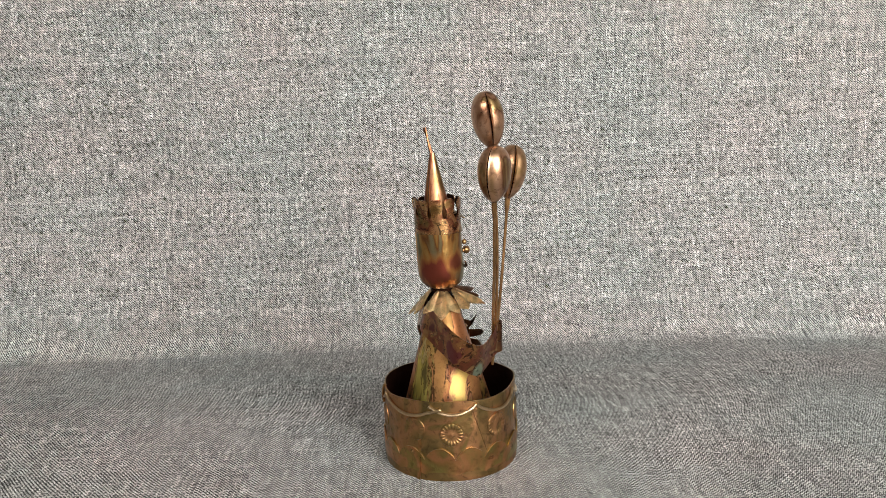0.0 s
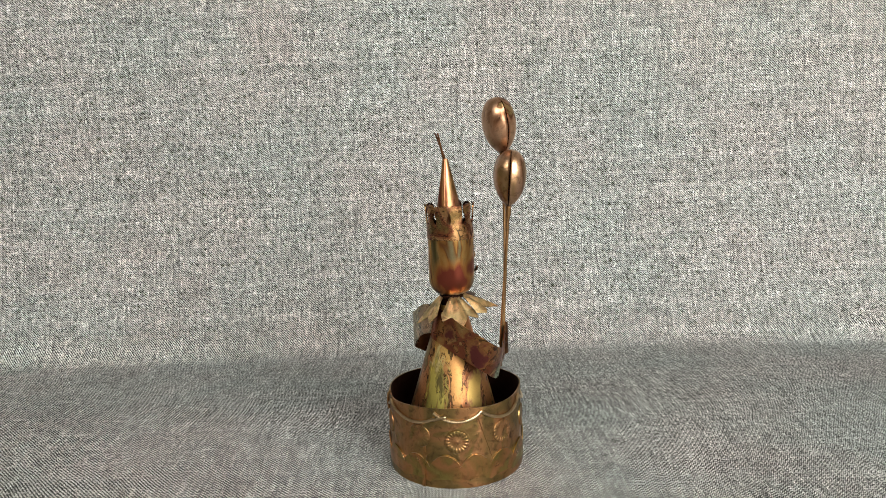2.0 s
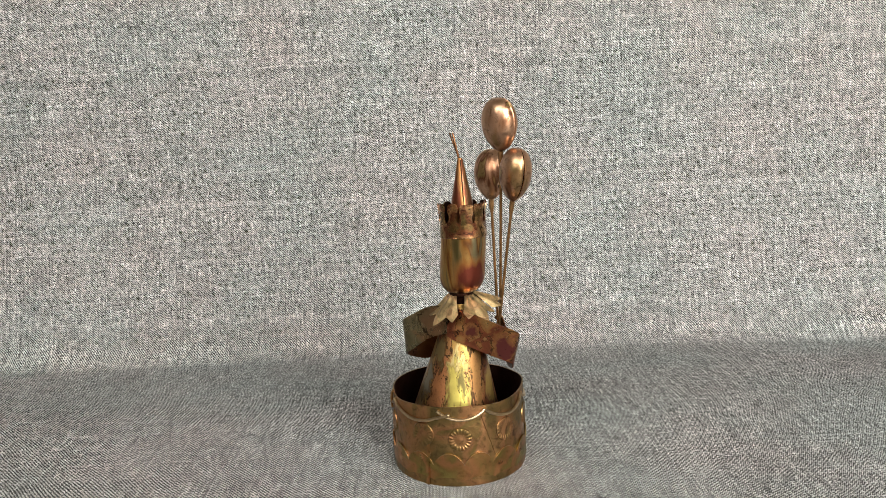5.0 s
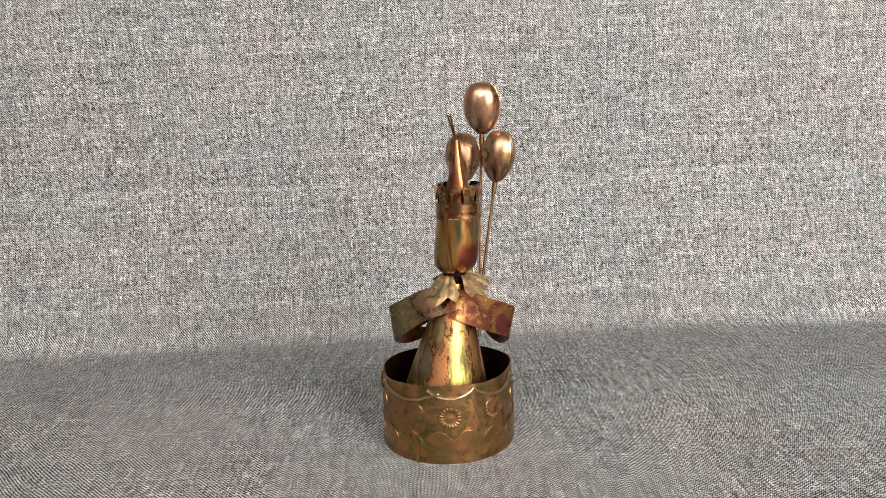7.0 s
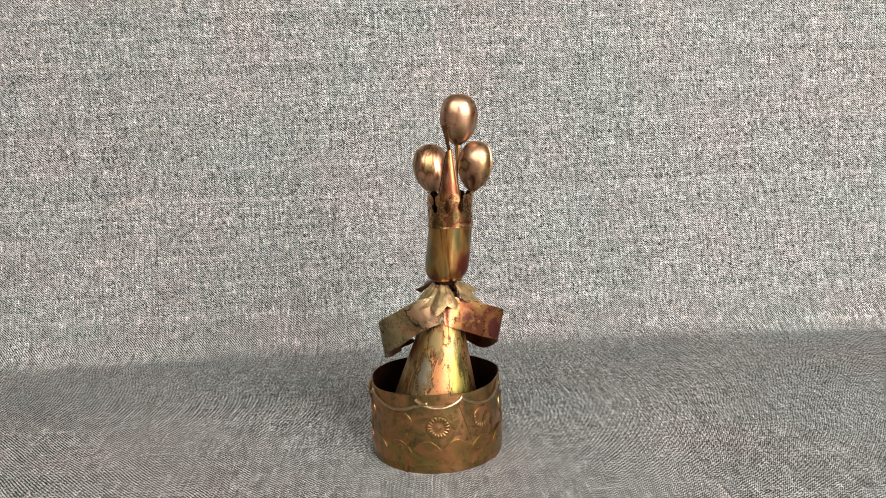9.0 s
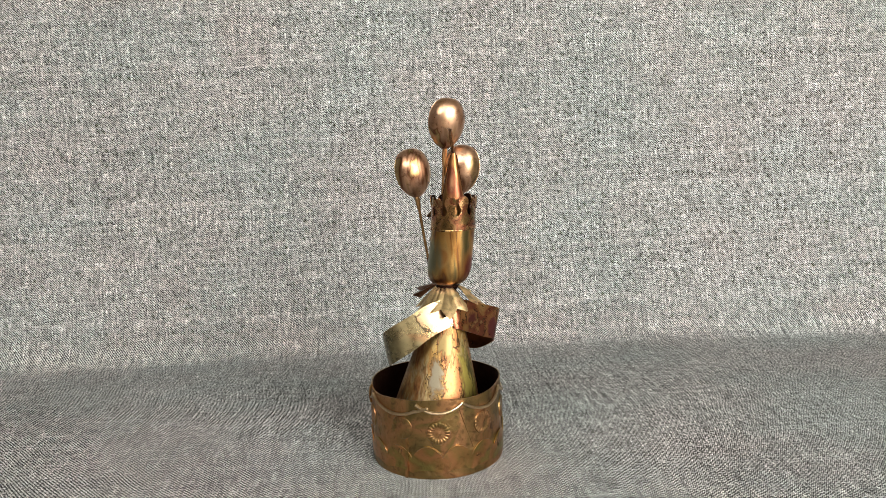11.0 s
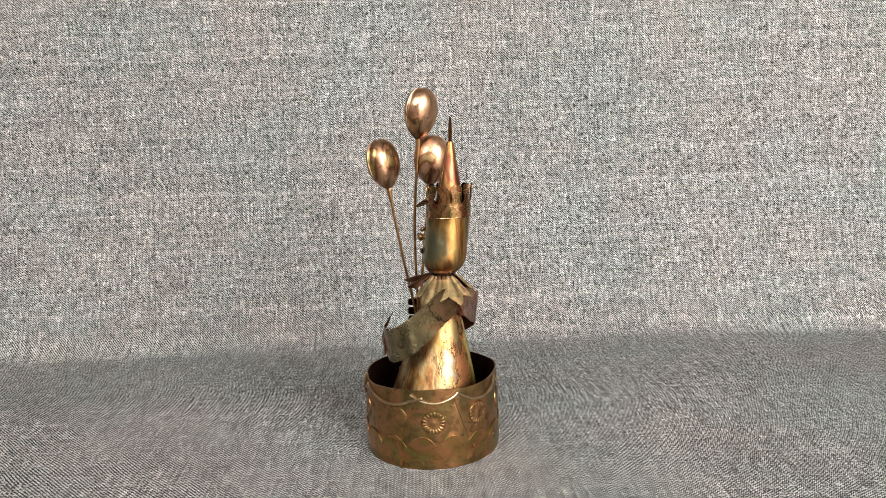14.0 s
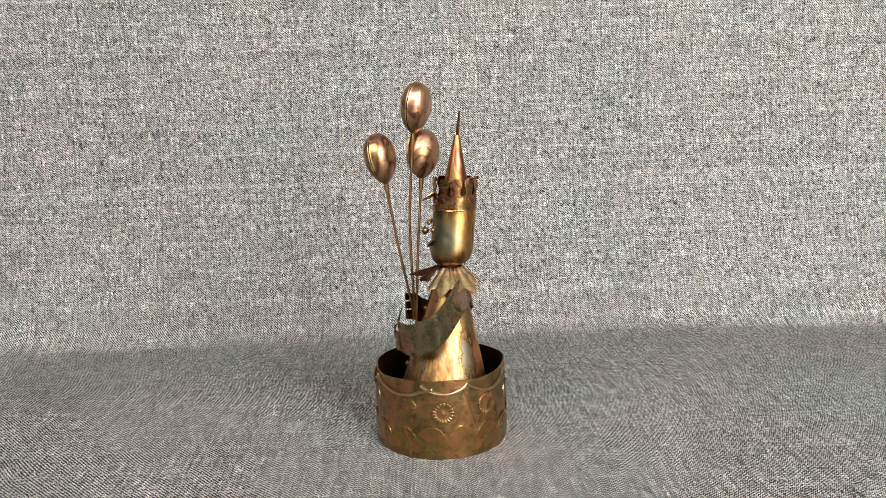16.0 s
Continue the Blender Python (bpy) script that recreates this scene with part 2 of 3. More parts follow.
# Last spot: darker patina plus the shade under the chin, put into the colour.
HEAD = patina("amber_brown_copper", [(0.34, (0.13, 0.11, 0.05)), (0.42, (0.25, 0.19, 0.09)), (0.47, (0.44, 0.27, 0.10)), (0.515, (0.36, 0.18, 0.06)), (0.535, (0.20, 0.09, 0.04)), (0.59, (0.25, 0.21, 0.12)), (0.68, (0.26, 0.25, 0.18))], 85, stretch=(1, 1, 0.16), at=(0.05, 0.02, 0), rough=(0.28, 0.42), stain=0.15, distortion=0.7, dent=0.12, spots=[((-0.0115, -0.0225, 0.1130), 0.0165, (0.23, 0.055, 0.035), (0.46, 0.20, 0.06)), ((0.002, -0.0235, 0.120), 0.009, (0.24, 0.07, 0.04), (0.44, 0.2, 0.06)), ((-0.0147, -0.0008, 0.122), 0.0075, (0.38, 0.19, 0.065), (0.46, 0.28, 0.10)), ((-0.0035, 0.0035, 0.121), 0.0150, (0.21, 0.20, 0.125), (0.28, 0.22, 0.115)), ((-0.0048, -0.0080, 0.1000), 0.0185, (0.06, 0.03, 0.02), (0.16, 0.065, 0.03))])
CROWN = patina("amber_copper", [(0.32, (0.14, 0.10, 0.045)), (0.43, (0.29, 0.18, 0.08)), (0.50, (0.44, 0.26, 0.14)), (0.57, (0.23, 0.08, 0.05)), (0.68, (0.20, 0.145, 0.065))], 75, at=(0.2, 0, 0), rough=(0.2, 0.34), stain=0.35, line=0.006, distortion=0.6)
HAT = patina("golden_brown_copper", [(0.34, (0.255, 0.145, 0.057)), (0.44, (0.391, 0.186, 0.081)), (0.50, (0.221, 0.069, 0.044)), (0.56, (0.391, 0.202, 0.121)), (0.66, (0.204, 0.137, 0.065))], 75, stretch=(1, 1, 0.25), at=(0.4, 0, 0), rough=(0.32, 0.46), stain=0.45, dent=0.12)
COLLAR = patina("golden_copper", [(0.32, (0.40, 0.31, 0.18)), (0.45, (0.68, 0.52, 0.29)), (0.56, (0.84, 0.60, 0.36)), (0.66, (0.46, 0.28, 0.16))], 90, at=(0.1, 0.6, 0), rough=(0.34, 0.5), stain=0.5, dent=0.25)
SLEEVE_R = patina("purple_brown_copper", [(0.32, (0.44, 0.26, 0.11)), (0.42, (0.40, 0.19, 0.08)), (0.49, (0.27, 0.09, 0.055)), (0.56, (0.24, 0.085, 0.05)), (0.62, (0.46, 0.26, 0.12)), (0.72, (0.26, 0.25, 0.15))], 62, at=(0.0, 0.33, 0), rough=(0.24, 0.38), stain=0.4, distortion=0.9, line=0.006, dent=0.2, fray=1.8, spots=[((-0.006, -0.037, 0.073), 0.0115, (0.20, 0.055, 0.05), (0.42, 0.18, 0.07)), ((0.010, -0.033, 0.058), 0.007, (0.42, 0.47, 0.33), (0.28, 0.22, 0.12)), ((-0.010, -0.018, 0.083), 0.007, (0.16, 0.05, 0.04), (0.38, 0.18, 0.07))])
SLEEVE_L = patina("grey_olive_copper", [(0.32, (0.17, 0.15, 0.09)), (0.46, (0.26, 0.22, 0.135)), (0.56, (0.33, 0.275, 0.165)), (0.64, (0.38, 0.24, 0.14))], 48, at=(0.7, 0.0, 0), rough=(0.22, 0.36), stain=0.4, distortion=0.7, dent=0.17, fray=1.2, spots=[((-0.013, 0.004, 0.085), 0.013, (0.40, 0.235, 0.135), (0.34, 0.21, 0.125)), ((0.012, 0.024, 0.064), 0.012, (0.36, 0.17, 0.10), (0.42, 0.25, 0.14))])
WALL = painted("dark_brown_wall_paint", (0.13, 0.11, 0.09))
CEILING = painted("dark_grey_ceiling_paint", (0.20, 0.19, 0.175))
BOARDS = painted("brown_floor_boards", (0.22, 0.15, 0.10), 0.5)


# ---- mesh helpers ----
def finish(bm, smooth=True, sharp=40):
    bmesh.ops.recalc_face_normals(bm, faces=bm.faces)
    for face in bm.faces:
        face.smooth = smooth
    for edge in bm.edges:
        if len(edge.link_faces) == 2 and edge.calc_face_angle(0) > radians(sharp):
            edge.smooth = False


def part(name, bm, material, parent=None, label="", smooth=True):
    """Links a bmesh as one mesh object, under a thing or a part."""
    finish(bm, smooth)
    mesh = bpy.data.meshes.new(name)
    bm.to_mesh(mesh)
    bm.free()
    for m in material if isinstance(material, (list, tuple)) else [material]:
        mesh.materials.append(m)
    ob = new(name, mesh)
    ob.parent = parent
    return tagged(ob, label)


def box(bm, x0, x1, y0, y1, z0, z1):
    made = bmesh.ops.create_cube(bm, size=1)["verts"]
    for v in made:
        v.co = Vector((x0 + (v.co.x + 0.5) * (x1 - x0), y0 + (v.co.y + 0.5) * (y1 - y0), z0 + (v.co.z + 0.5) * (z1 - z0)))
    return made


def sheet(bm, points, thick, closed=False, slot=0, shaded=None, flip=False):
    """A sheet of metal through a grid of points [i][j], closed along i or not, with two faces and rims; its inner side
    can take a darker slot that stands for shade.
    """
    P = np.array(points, float)
    ni, nj = P.shape[:2]
    if closed:
        di = np.roll(P, -1, 0) - np.roll(P, 1, 0)
    else:
        di = np.gradient(P, axis=0)
    dj = np.gradient(P, axis=1)
    N = np.cross(di, dj)
    N /= np.linalg.norm(N, axis=2, keepdims=True) + 1e-12
    sides = [[[bm.verts.new(P[i, j] + N[i, j] * s * thick / 2) for j in range(nj)] for i in range(ni)] for s in (1, -1)]
    last = ni if closed else ni - 1
    faces = []
    for i in range(last):
        k = (i + 1) % ni
        for j in range(nj - 1):
            faces.append(bm.faces.new((sides[0][i][j], sides[0][k][j], sides[0][k][j + 1], sides[0][i][j + 1])))
            faces.append(bm.faces.new((sides[1][i][j], sides[1][i][j + 1], sides[1][k][j + 1], sides[1][k][j])))
        for j in (0, nj - 1):
            faces.append(bm.faces.new((sides[0][i][j], sides[1][i][j], sides[1][k][j], sides[0][k][j])))
    if not closed:
        for i in (0, ni - 1):
            for j in range(nj - 1):
                faces.append(bm.faces.new((sides[0][i][j], sides[0][i][j + 1], sides[1][i][j + 1], sides[1][i][j])))
    for face in faces:
        face.material_index = slot
    if shaded is not None:
        per = 2 * (nj - 1) + 2
        for n in range(last):
            for j in range(nj - 1):
                faces[n * per + 2 * j + (0 if flip else 1)].material_index = shaded
    return faces


def tube(bm, points, radius, segments=10, slot=0):
    """A wire along points; radius is a number or one for each point."""
    P = [Vector(p) for p in points]
    R = radius if isinstance(radius, (list, tuple)) else [radius] * len(P)
    rings = []
    side = None
    for i, p in enumerate(P):
        way = (P[min(i + 1, len(P) - 1)] - P[max(i - 1, 0)]).normalized()
        if side is None:
            side = way.orthogonal().normalized()
        side = (side - way * side.dot(way)).normalized()
        up = way.cross(side)
        rings.append([bm.verts.new(p + (side * math.cos(a) + up * math.sin(a)) * R[i]) for a in (2 * math.pi * k / segments for k in range(segments))])
    faces = []
    for a, b in zip(rings, rings[1:]):
        for k in range(segments):
            m = (k + 1) % segments
            faces.append(bm.faces.new((a[k], a[m], b[m], b[k])))
    faces.append(bm.faces.new(rings[0][::-1]))
    faces.append(bm.faces.new(rings[-1]))
    for face in faces:
        face.material_index = slot
    return faces


def ball(bm, at, radius, slot=0, segments=16):
    made = bmesh.ops.create_uvsphere(bm, u_segments=segments, v_segments=segments // 2 + 2, radius=radius, matrix=Matrix.Translation(at))
    for v in made["verts"]:
        for face in v.link_faces:
            face.material_index = slot


def spline(points, steps):
    """A smooth curve through points."""
    P = np.array(points, float)
    P = np.concatenate([[2 * P[0] - P[1]], P, [2 * P[-1] - P[-2]]])
    out = []
    for i in range(1, len(P) - 2):
        for s in range(steps):
            t = s / steps
            out.append(0.5 * (2 * P[i] + (P[i + 1] - P[i - 1]) * t + (2 * P[i - 1] - 5 * P[i] + 4 * P[i + 1] - P[i + 2]) * t * t + (3 * P[i] - P[i - 1] - 3 * P[i + 1] + P[i + 2]) * t ** 3))
    out.append(P[-2])
    return np.array(out)


def polar(r, degrees, z):
    return (r * math.cos(radians(degrees)), r * math.sin(radians(degrees)), z)


# ---- the room and the fabric sweep ----
def room():
    # the boards on which the fabric lies, sloping off towards the back
    bm = bmesh.new()
    outline = [(-1.7, -0.0045), (0.055, -0.0045), (0.20, -0.040), (0.335, -0.040), (0.335, -0.10), (-1.7, -0.10)]
    ends = [[bm.verts.new((x, y, z)) for y, z in outline] for x in (-2.0, 2.0)]
    for k in range(6):
        m = (k + 1) % 6
        bm.faces.new((ends[0][k], ends[0][m], ends[1][m], ends[1][k]))
    for end in ends:
        bm.faces.new(end)
    tagged(part("floor", bm, BOARDS, smooth=False), "brown boarded surface under the fabric", "floor", kind="structure")
    bm = bmesh.new()
    box(bm, -2.0, 2.0, -1.7, 0.42, 1.80, 1.86)
    tagged(part("ceiling", bm, CEILING, smooth=False), "plain dark grey ceiling", "ceiling", kind="structure")
    for name, sides in (("wall_north", (-2.0, 2.0, 0.335, 0.42)), ("wall_east", (2.0, 2.1, -1.7, 0.42)), ("wall_west", (-2.1, -2.0, -1.7, 0.42))):
        bm = bmesh.new()
        box(bm, *sides, -0.10, 1.80)
        tagged(part(name, bm, WALL, smooth=False), "plain dark brown painted wall", "wall", kind="structure")
    # the wall behind the viewer has two window openings
    bm = bmesh.new()
    for x0, x1, z0, z1 in ((-2.0, -1.70, -0.10, 1.8), (0.30, 0.46, -0.10, 1.8), (1.64, 2.0, -0.10, 1.8), (-1.70, 0.30, -0.10, 0.96), (-1.70, 0.30, 1.64, 1.8), (0.46, 1.64, -0.10, 0.25), (0.46, 1.64, 1.35, 1.8)):
        box(bm, x0, x1, -1.8, -1.7, z0, z1)
    tagged(part("wall_south", bm, WALL, smooth=False), "plain dark brown wall with two window openings", "wall", kind="structure")


def fabric():
    profile = spline([(-0.36, 0), (-0.15, 0), (-0.02, 0), (0.045, 0.0), (0.075, -0.0006), (0.12, -0.0028), (0.18, -0.0062), (0.226, -0.0085), (0.250, -0.0070), (0.263, 0.006), (0.274, 0.040), (0.289, 0.10), (0.300, 0.165), (0.306, 0.24), (0.309, 0.40), (0.312, 0.62)], 8)
    length = np.concatenate([[0], np.cumsum(np.linalg.norm(np.diff(profile, axis=0), axis=1))])
    bm = bmesh.new()
    uv = bm.loops.layers.uv.new("weave")
    xs = np.linspace(-0.9, 0.9, 91)
    grid = []
    for i, x in enumerate(xs):
        column = []
        for (y, z), s in zip(profile, length):
            bend = min(1.0, max(0.0, (s - 0.60) / 0.06))
            y2 = y + bend * (0.003 * math.sin(x * 5.0 + 0.6) + 0.003 * noise.noise((x * 6, s * 6, 0)))
            z2 = z * float(np.interp(x, [-0.6, -0.3, 0.0, 0.2, 0.5, 0.9], [1.9, 1.7, 1.4, 1.4, 2.4, 2.8])) if z < 0 else z
            z2 += (1 - bend) * 0.0005 * noise.noise((x * 14, s * 14, 3)) * (0 if math.hypot(x, y) < 0.09 else 1)
            column.append(bm.verts.new((x, y2, z2 - 0.0012)))
        grid.append(column)
    for i in range(len(xs) - 1):
        for j in range(len(profile) - 1):
            face = bm.faces.new((grid[i][j], grid[i + 1][j], grid[i + 1][j + 1], grid[i][j + 1]))
            for loop, (a, b) in zip(face.loops, ((i, j), (i + 1, j), (i + 1, j + 1), (i, j + 1))):
                loop[uv].uv = (xs[a], length[b])
            face.smooth = True
    mesh = bpy.data.meshes.new("fabric_backdrop")
    bm.to_mesh(mesh)
    bm.free()
    mesh.materials.append(FABRIC)
    ob = new("fabric_backdrop", mesh)
    thick = ob.modifiers.new("thickness", "SOLIDIFY")
    thick.thickness, thick.offset = 0.002, -1
    tagged(ob, "heathered grey woven fabric sweep under and behind the music box", "fabric backdrop", kind="structure")


room()
fabric()


# ---- the music box ----
RT, RB, H = 0.0385, 0.0392, 0.0452


def shell_radius(z, degrees=None):
    """The drum's radius, with the dents of its bent rim where an angle is given."""
    straight = RB + (RT - RB) * z / H
    if degrees is None:
        return straight
    bend = 0.00065 * math.sin(radians(degrees * 2 + 20)) + 0.00035 * math.sin(radians(degrees * 5)) + 0.0003 * math.sin(radians(degrees * 9 + 50))
    return straight + bend * max(0.0, z / H) ** 2


def drum(thing):
    bm = bmesh.new()
    count = 144
    grid = []
    for k in range(count):
        a = 360 * k / count
        rim = H + 0.0005 * math.sin(radians(a * 3 + 40)) + 0.00025 * math.sin(radians(a * 8))
        grid.append([polar(shell_radius(z, a), a, z) for z in np.linspace(-0.0010, rim, 14)])
    sheet(bm, grid, 0.0007, True)
    # the inner wall takes near-black copper, painting in the shade of the drum
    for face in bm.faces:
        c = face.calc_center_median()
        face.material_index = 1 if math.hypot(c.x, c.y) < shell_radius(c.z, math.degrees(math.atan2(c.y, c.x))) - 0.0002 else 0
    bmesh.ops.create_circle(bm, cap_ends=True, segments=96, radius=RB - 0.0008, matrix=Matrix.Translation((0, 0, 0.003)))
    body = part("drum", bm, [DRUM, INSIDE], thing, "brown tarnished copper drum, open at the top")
    # scalloped skirt round the foot
    bm = bmesh.new()
    grid = []
    scallops, sub = 14, 20
    for k in range(scallops * sub):
        a = -113.2 + 360 * k / (scallops * sub)
        f = (k % sub) / sub
        top = 0.0110 + 0.0070 * math.sin(math.pi * f) ** 0.72 + 0.0006 * math.sin(radians(a * 3))
        lean = 0.0002 + 0.0005 * (0.5 + 0.5 * math.sin(radians(a * 2 + 90)))
        grid.append([polar(shell_radius(z) + 0.0006 + lean * (z / 0.02) ** 1.5, a, z) for z in np.linspace(-0.0012, top, 8)])
    # front rim faces take bright metal: their edge highlight is put into the colour
    for face in sheet(bm, grid, 0.0006, True)[15::16]:
        face.material_index = 1 if face.calc_center_median().y < -0.024 else 0
    part("scalloped_skirt", bm, [SKIRT, WIRE], body, "scalloped green-brown copper band")
    # soldered seam
    bm = bmesh.new()
    sheet(bm, [[polar(shell_radius(z) + 0.0013 - 0.0007 * max(0.0, min(1.0, (z - 0.012) / 0.004)) + 0.0003 * noise.noise((z * 400, a, 0)), a + 0.8 * noise.noise((z * 250, 0, 5)) + 60 * z, z) for z in np.linspace(-0.0008, 0.0290, 26)] for a in np.linspace(-119.6, -117.0, 4)], 0.0006)
    part("seam", bm, SKIRT, body)
    # wire swags hung from the rim
    peaks = [-157, -104, -69, -20, 28, 76, 122, 163, 203]
    for n, (a0, a1) in enumerate(zip(peaks, peaks[1:])):
        pts = []
        lap0 = 4 if n == 1 else 0
        lap1 = 5 if n == 0 else 0
        for f in np.linspace(0, 1, 22):
            a = a0 - lap0 + (a1 + lap1 - a0 + lap0) * f
            depth = 0.0065 * min(1, (a1 - a0) / 45)
            z = 0.0432 - depth * math.sin(math.pi * f) ** 0.75
            if n == 0 and f > 0.8:
                z = 0.0432 - depth * 0.62 + 0.002 * (f - 0.8) / 0.2
            if n == 1 and f < 0.2:
                z = 0.0432 - depth * math.sin(math.pi * f) ** 0.75 + 0.001 * (0.2 - f)
            lift = 0.0006 if (n == 0 and f > 0.85) else 0.0
            pts.append(polar(shell_radius(z, a) + 0.0010 + lift, a, z))
        bm = bmesh.new()
        tube(bm, pts, 0.0009, 8)
        if n == 0:
            ball(bm, pts[-1], 0.0011, segments=10)
        part("wire_swag", bm, WIRE, body, "bright brass wire swag")
    # wire ends bent over the rim
    for a in (-169,):
        bm = bmesh.new()
        tube(bm, [polar(shell_radius(z, a) + out, a + (z - 0.036) * 300, z) for z, out in ((0.0350, 0.0012), (0.0385, 0.0016), (0.0420, 0.0018), (0.0450, 0.0014), (0.0466, 0.0004))], 0.0008, 8)
        part("wire_end", bm, STEM, body, "bent copper wire end")
    # creased line between a swag and the skirt
    bm = bmesh.new()
    tube(bm, [polar(shell_radius(z, a) + 0.0003, a, z) for a, z in zip(np.linspace(-72, -60, 9), np.linspace(0.0400, 0.0150, 9))], 0.00035, 6)
    part("crease", bm, DRUM, body)
    # stamped rosettes
    for a, z in ((-121.8, 0.0288), (-90, 0.0265), (-48.4, 0.0281), (-9, 0.028), (31, 0.028), (71, 0.028), (111, 0.028), (150, 0.028), (194, 0.028)):
        rosette(body, a, z)
    return body


def rosette(body, degrees, z0):
    bm = bmesh.new()
    radii = [0.0004, 0.0016, 0.0028, 0.0036, 0.0041, 0.0048, 0.0056, 0.0062, 0.0065, 0.0068]
    spokes = 96
    rings = []
    for r in radii:
        ring = []
        for k in range(spokes):
            a = 2 * math.pi * k / spokes
            ridge = max(0.0, math.sin(a * 18)) ** 0.7
            h = 0.00025 + 0.00012 * math.cos(r / 0.0028 * math.pi)
            if 0.0036 < r < 0.0066:
                h += 0.00027 * ridge * math.sin(math.pi * (r - 0.0034) / 0.0034)
            if r > 0.0066:
                h = -0.0002
            z = z0 + r * math.sin(a)
            turn = degrees + math.degrees(r * math.cos(a) / shell_radius(z))
            ring.append(bm.verts.new(polar(shell_radius(z, turn) + 0.0006 + h, turn, z)))
        rings.append(ring)
    for a, b in zip(rings, rings[1:]):
        for k in range(spokes):
            m = (k + 1) % spokes
            bm.faces.new((a[k], a[m], b[m], b[k]))
    bm.faces.new(rings[0])
    part("rosette", bm, DRUM, body, "stamped ridged rosette")


# the centre line of the leaning figure
def lean(z):
    x = np.interp(z, [0.0, 0.033, 0.104, 0.136, 0.180], [-0.0005, -0.0020, -0.0048, -0.0067, -0.0090])
    y = np.interp(z, [0.0, 0.033, 0.104, 0.136, 0.180], [0.0020, 0.0012, -0.0079, -0.0119, -0.0131])
    return float(x), float(y)


def round_sheet(bm, profile, thick, slot, count=64, wobble=0.0, shaded=None):
    """A turned sheet on the leaning centre line; profile: (radius, z)."""
    grid = []
    for k in range(count):
        a = 2 * math.pi * k / count
        column = []
        for r, z in profile:
            cx, cy = lean(z)
            rr = r * (1 + wobble * math.sin(2 * a + 0.7) + wobble * 0.6 * math.sin(3 * a + z * 60))
            column.append((cx + rr * math.cos(a), cy + rr * math.sin(a), z))
        grid.append(column)
    sheet(bm, grid, thick, True, slot, shaded)


FACE = 16.0


def figurine(turn):
    bm = bmesh.new()
    # robe
    round_sheet(bm, [(r, z) for r, z in zip(np.interp(np.linspace(0.007, 0.0975, 14), [0.007, 0.037, 0.1], [0.0315, 0.0240, 0.0062]), np.linspace(0.007, 0.0975, 14))], 0.0006, 0, 72, 0.012)
    # overlapped seam down the back of the robe
    seam = []
    for z in np.linspace(0.012, 0.086, 12):
        r = float(np.interp(z, [0.007, 0.037, 0.1], [0.0315, 0.0240, 0.0062])) + 0.0005
        cx, cy = lean(z)
        seam.append([(cx + r * math.cos(radians(FACE + 180 + da / (r * 30))), cy + r * math.sin(radians(FACE + 180 + da / (r * 30))), z) for da in (-0.9, -0.3, 0.3, 0.9)])
    sheet(bm, seam, 0.0006, False, 0)
    # head with a rounded underside
    head = [(0.0045, 0.1035), (0.0080, 0.1045), (0.0108, 0.1070), (0.0124, 0.1110), (0.0127, 0.1160), (0.0126, 0.1230), (0.0125, 0.1300), (0.0125, 0.1370), (0.0125, 0.1405)]
    pts = spline(head, 3)
    grid = []
    for k in range(72):
        a = 2 * math.pi * k / 72
        column = []
        for r, z in pts:
            cx, cy = lean(z)
            pucker = 1 - 0.03 * max(0.0, (0.112 - z) / 0.008) * max(0.0, math.sin(9 * a)) ** 2
            column.append((cx + r * pucker * math.cos(a), cy + r * pucker * math.sin(a), z))
        grid.append(column)
    sheet(bm, grid, 0.0006, True, 1)
    strip = []
    for z in np.linspace(0.109, 0.1372, 10):
        cx, cy = lean(z)
        r = float(np.interp(z, [0.109, 0.1115, 0.116], [0.0117, 0.0124, 0.0126])) + 0.0003
        strip.append([(cx + r * math.cos(radians(da)), cy + r * math.sin(radians(da)), z) for da in (168, 172, 176, 180)])
    sheet(bm, strip, 0.0005, False, 1)
    cx, cy = lean(0.1245)
    f, l = Vector((math.cos(radians(FACE)), math.sin(radians(FACE)), 0)), Vector((-math.sin(radians(FACE)), math.cos(radians(FACE)), 0))
    c = Vector((cx, cy, 0))
    ball(bm, c + f * 0.0170 + Vector((0, 0, 0.1240)), 0.0023, 2)
    for s in (-1, 1):
        ball(bm, c + f * 0.0142 + l * 0.0030 * s + Vector((0, 0, 0.1293)), 0.0015, 2, 12)
        ball(bm, c + f * 0.0118 + l * 0.0058 * s + Vector((0, 0, 0.1250)), 0.0013, 2, 12)
    arc = [(a, 0.0145 + 0.0006 * math.cos(radians(a * 2))) for a in range(-42, 43, 7)]
    tube(bm, [c + f * r * math.cos(radians(a)) + l * r * math.sin(radians(a)) + Vector((0, 0, 0.1150 + 0.0042 * (a / 42) ** 2)) for a, r in arc], [0.0004 + 0.0008 * math.cos(radians(a * 2)) for a, r in arc], 8, 8)
    # neck tube and ring, added near-black to stand for shade under the head
    round_sheet(bm, [(0.0050, 0.0955), (0.0052, 0.0990), (0.0052, 0.1045)], 0.0006, 9, 32)
    cx, cy = lean(0.1015)
    tube(bm, [(cx + 0.0056 * math.cos(a), cy + 0.0056 * math.sin(a), 0.1026) for a in np.linspace(0, 2 * math.pi, 33)], 0.0015, 8, 9)
    # crown: a solid band with a lower bead, then flaring tines with keyhole gaps
    # the inner side is near-black, painting in the shade within the crown
    round_sheet(bm, [(0.0130, 0.1368), (0.0129, 0.139), (0.0128, 0.142), (0.0127, 0.1453)], 0.0006, 3, 72, shaded=9)
    cx, cy = lean(0.1348)
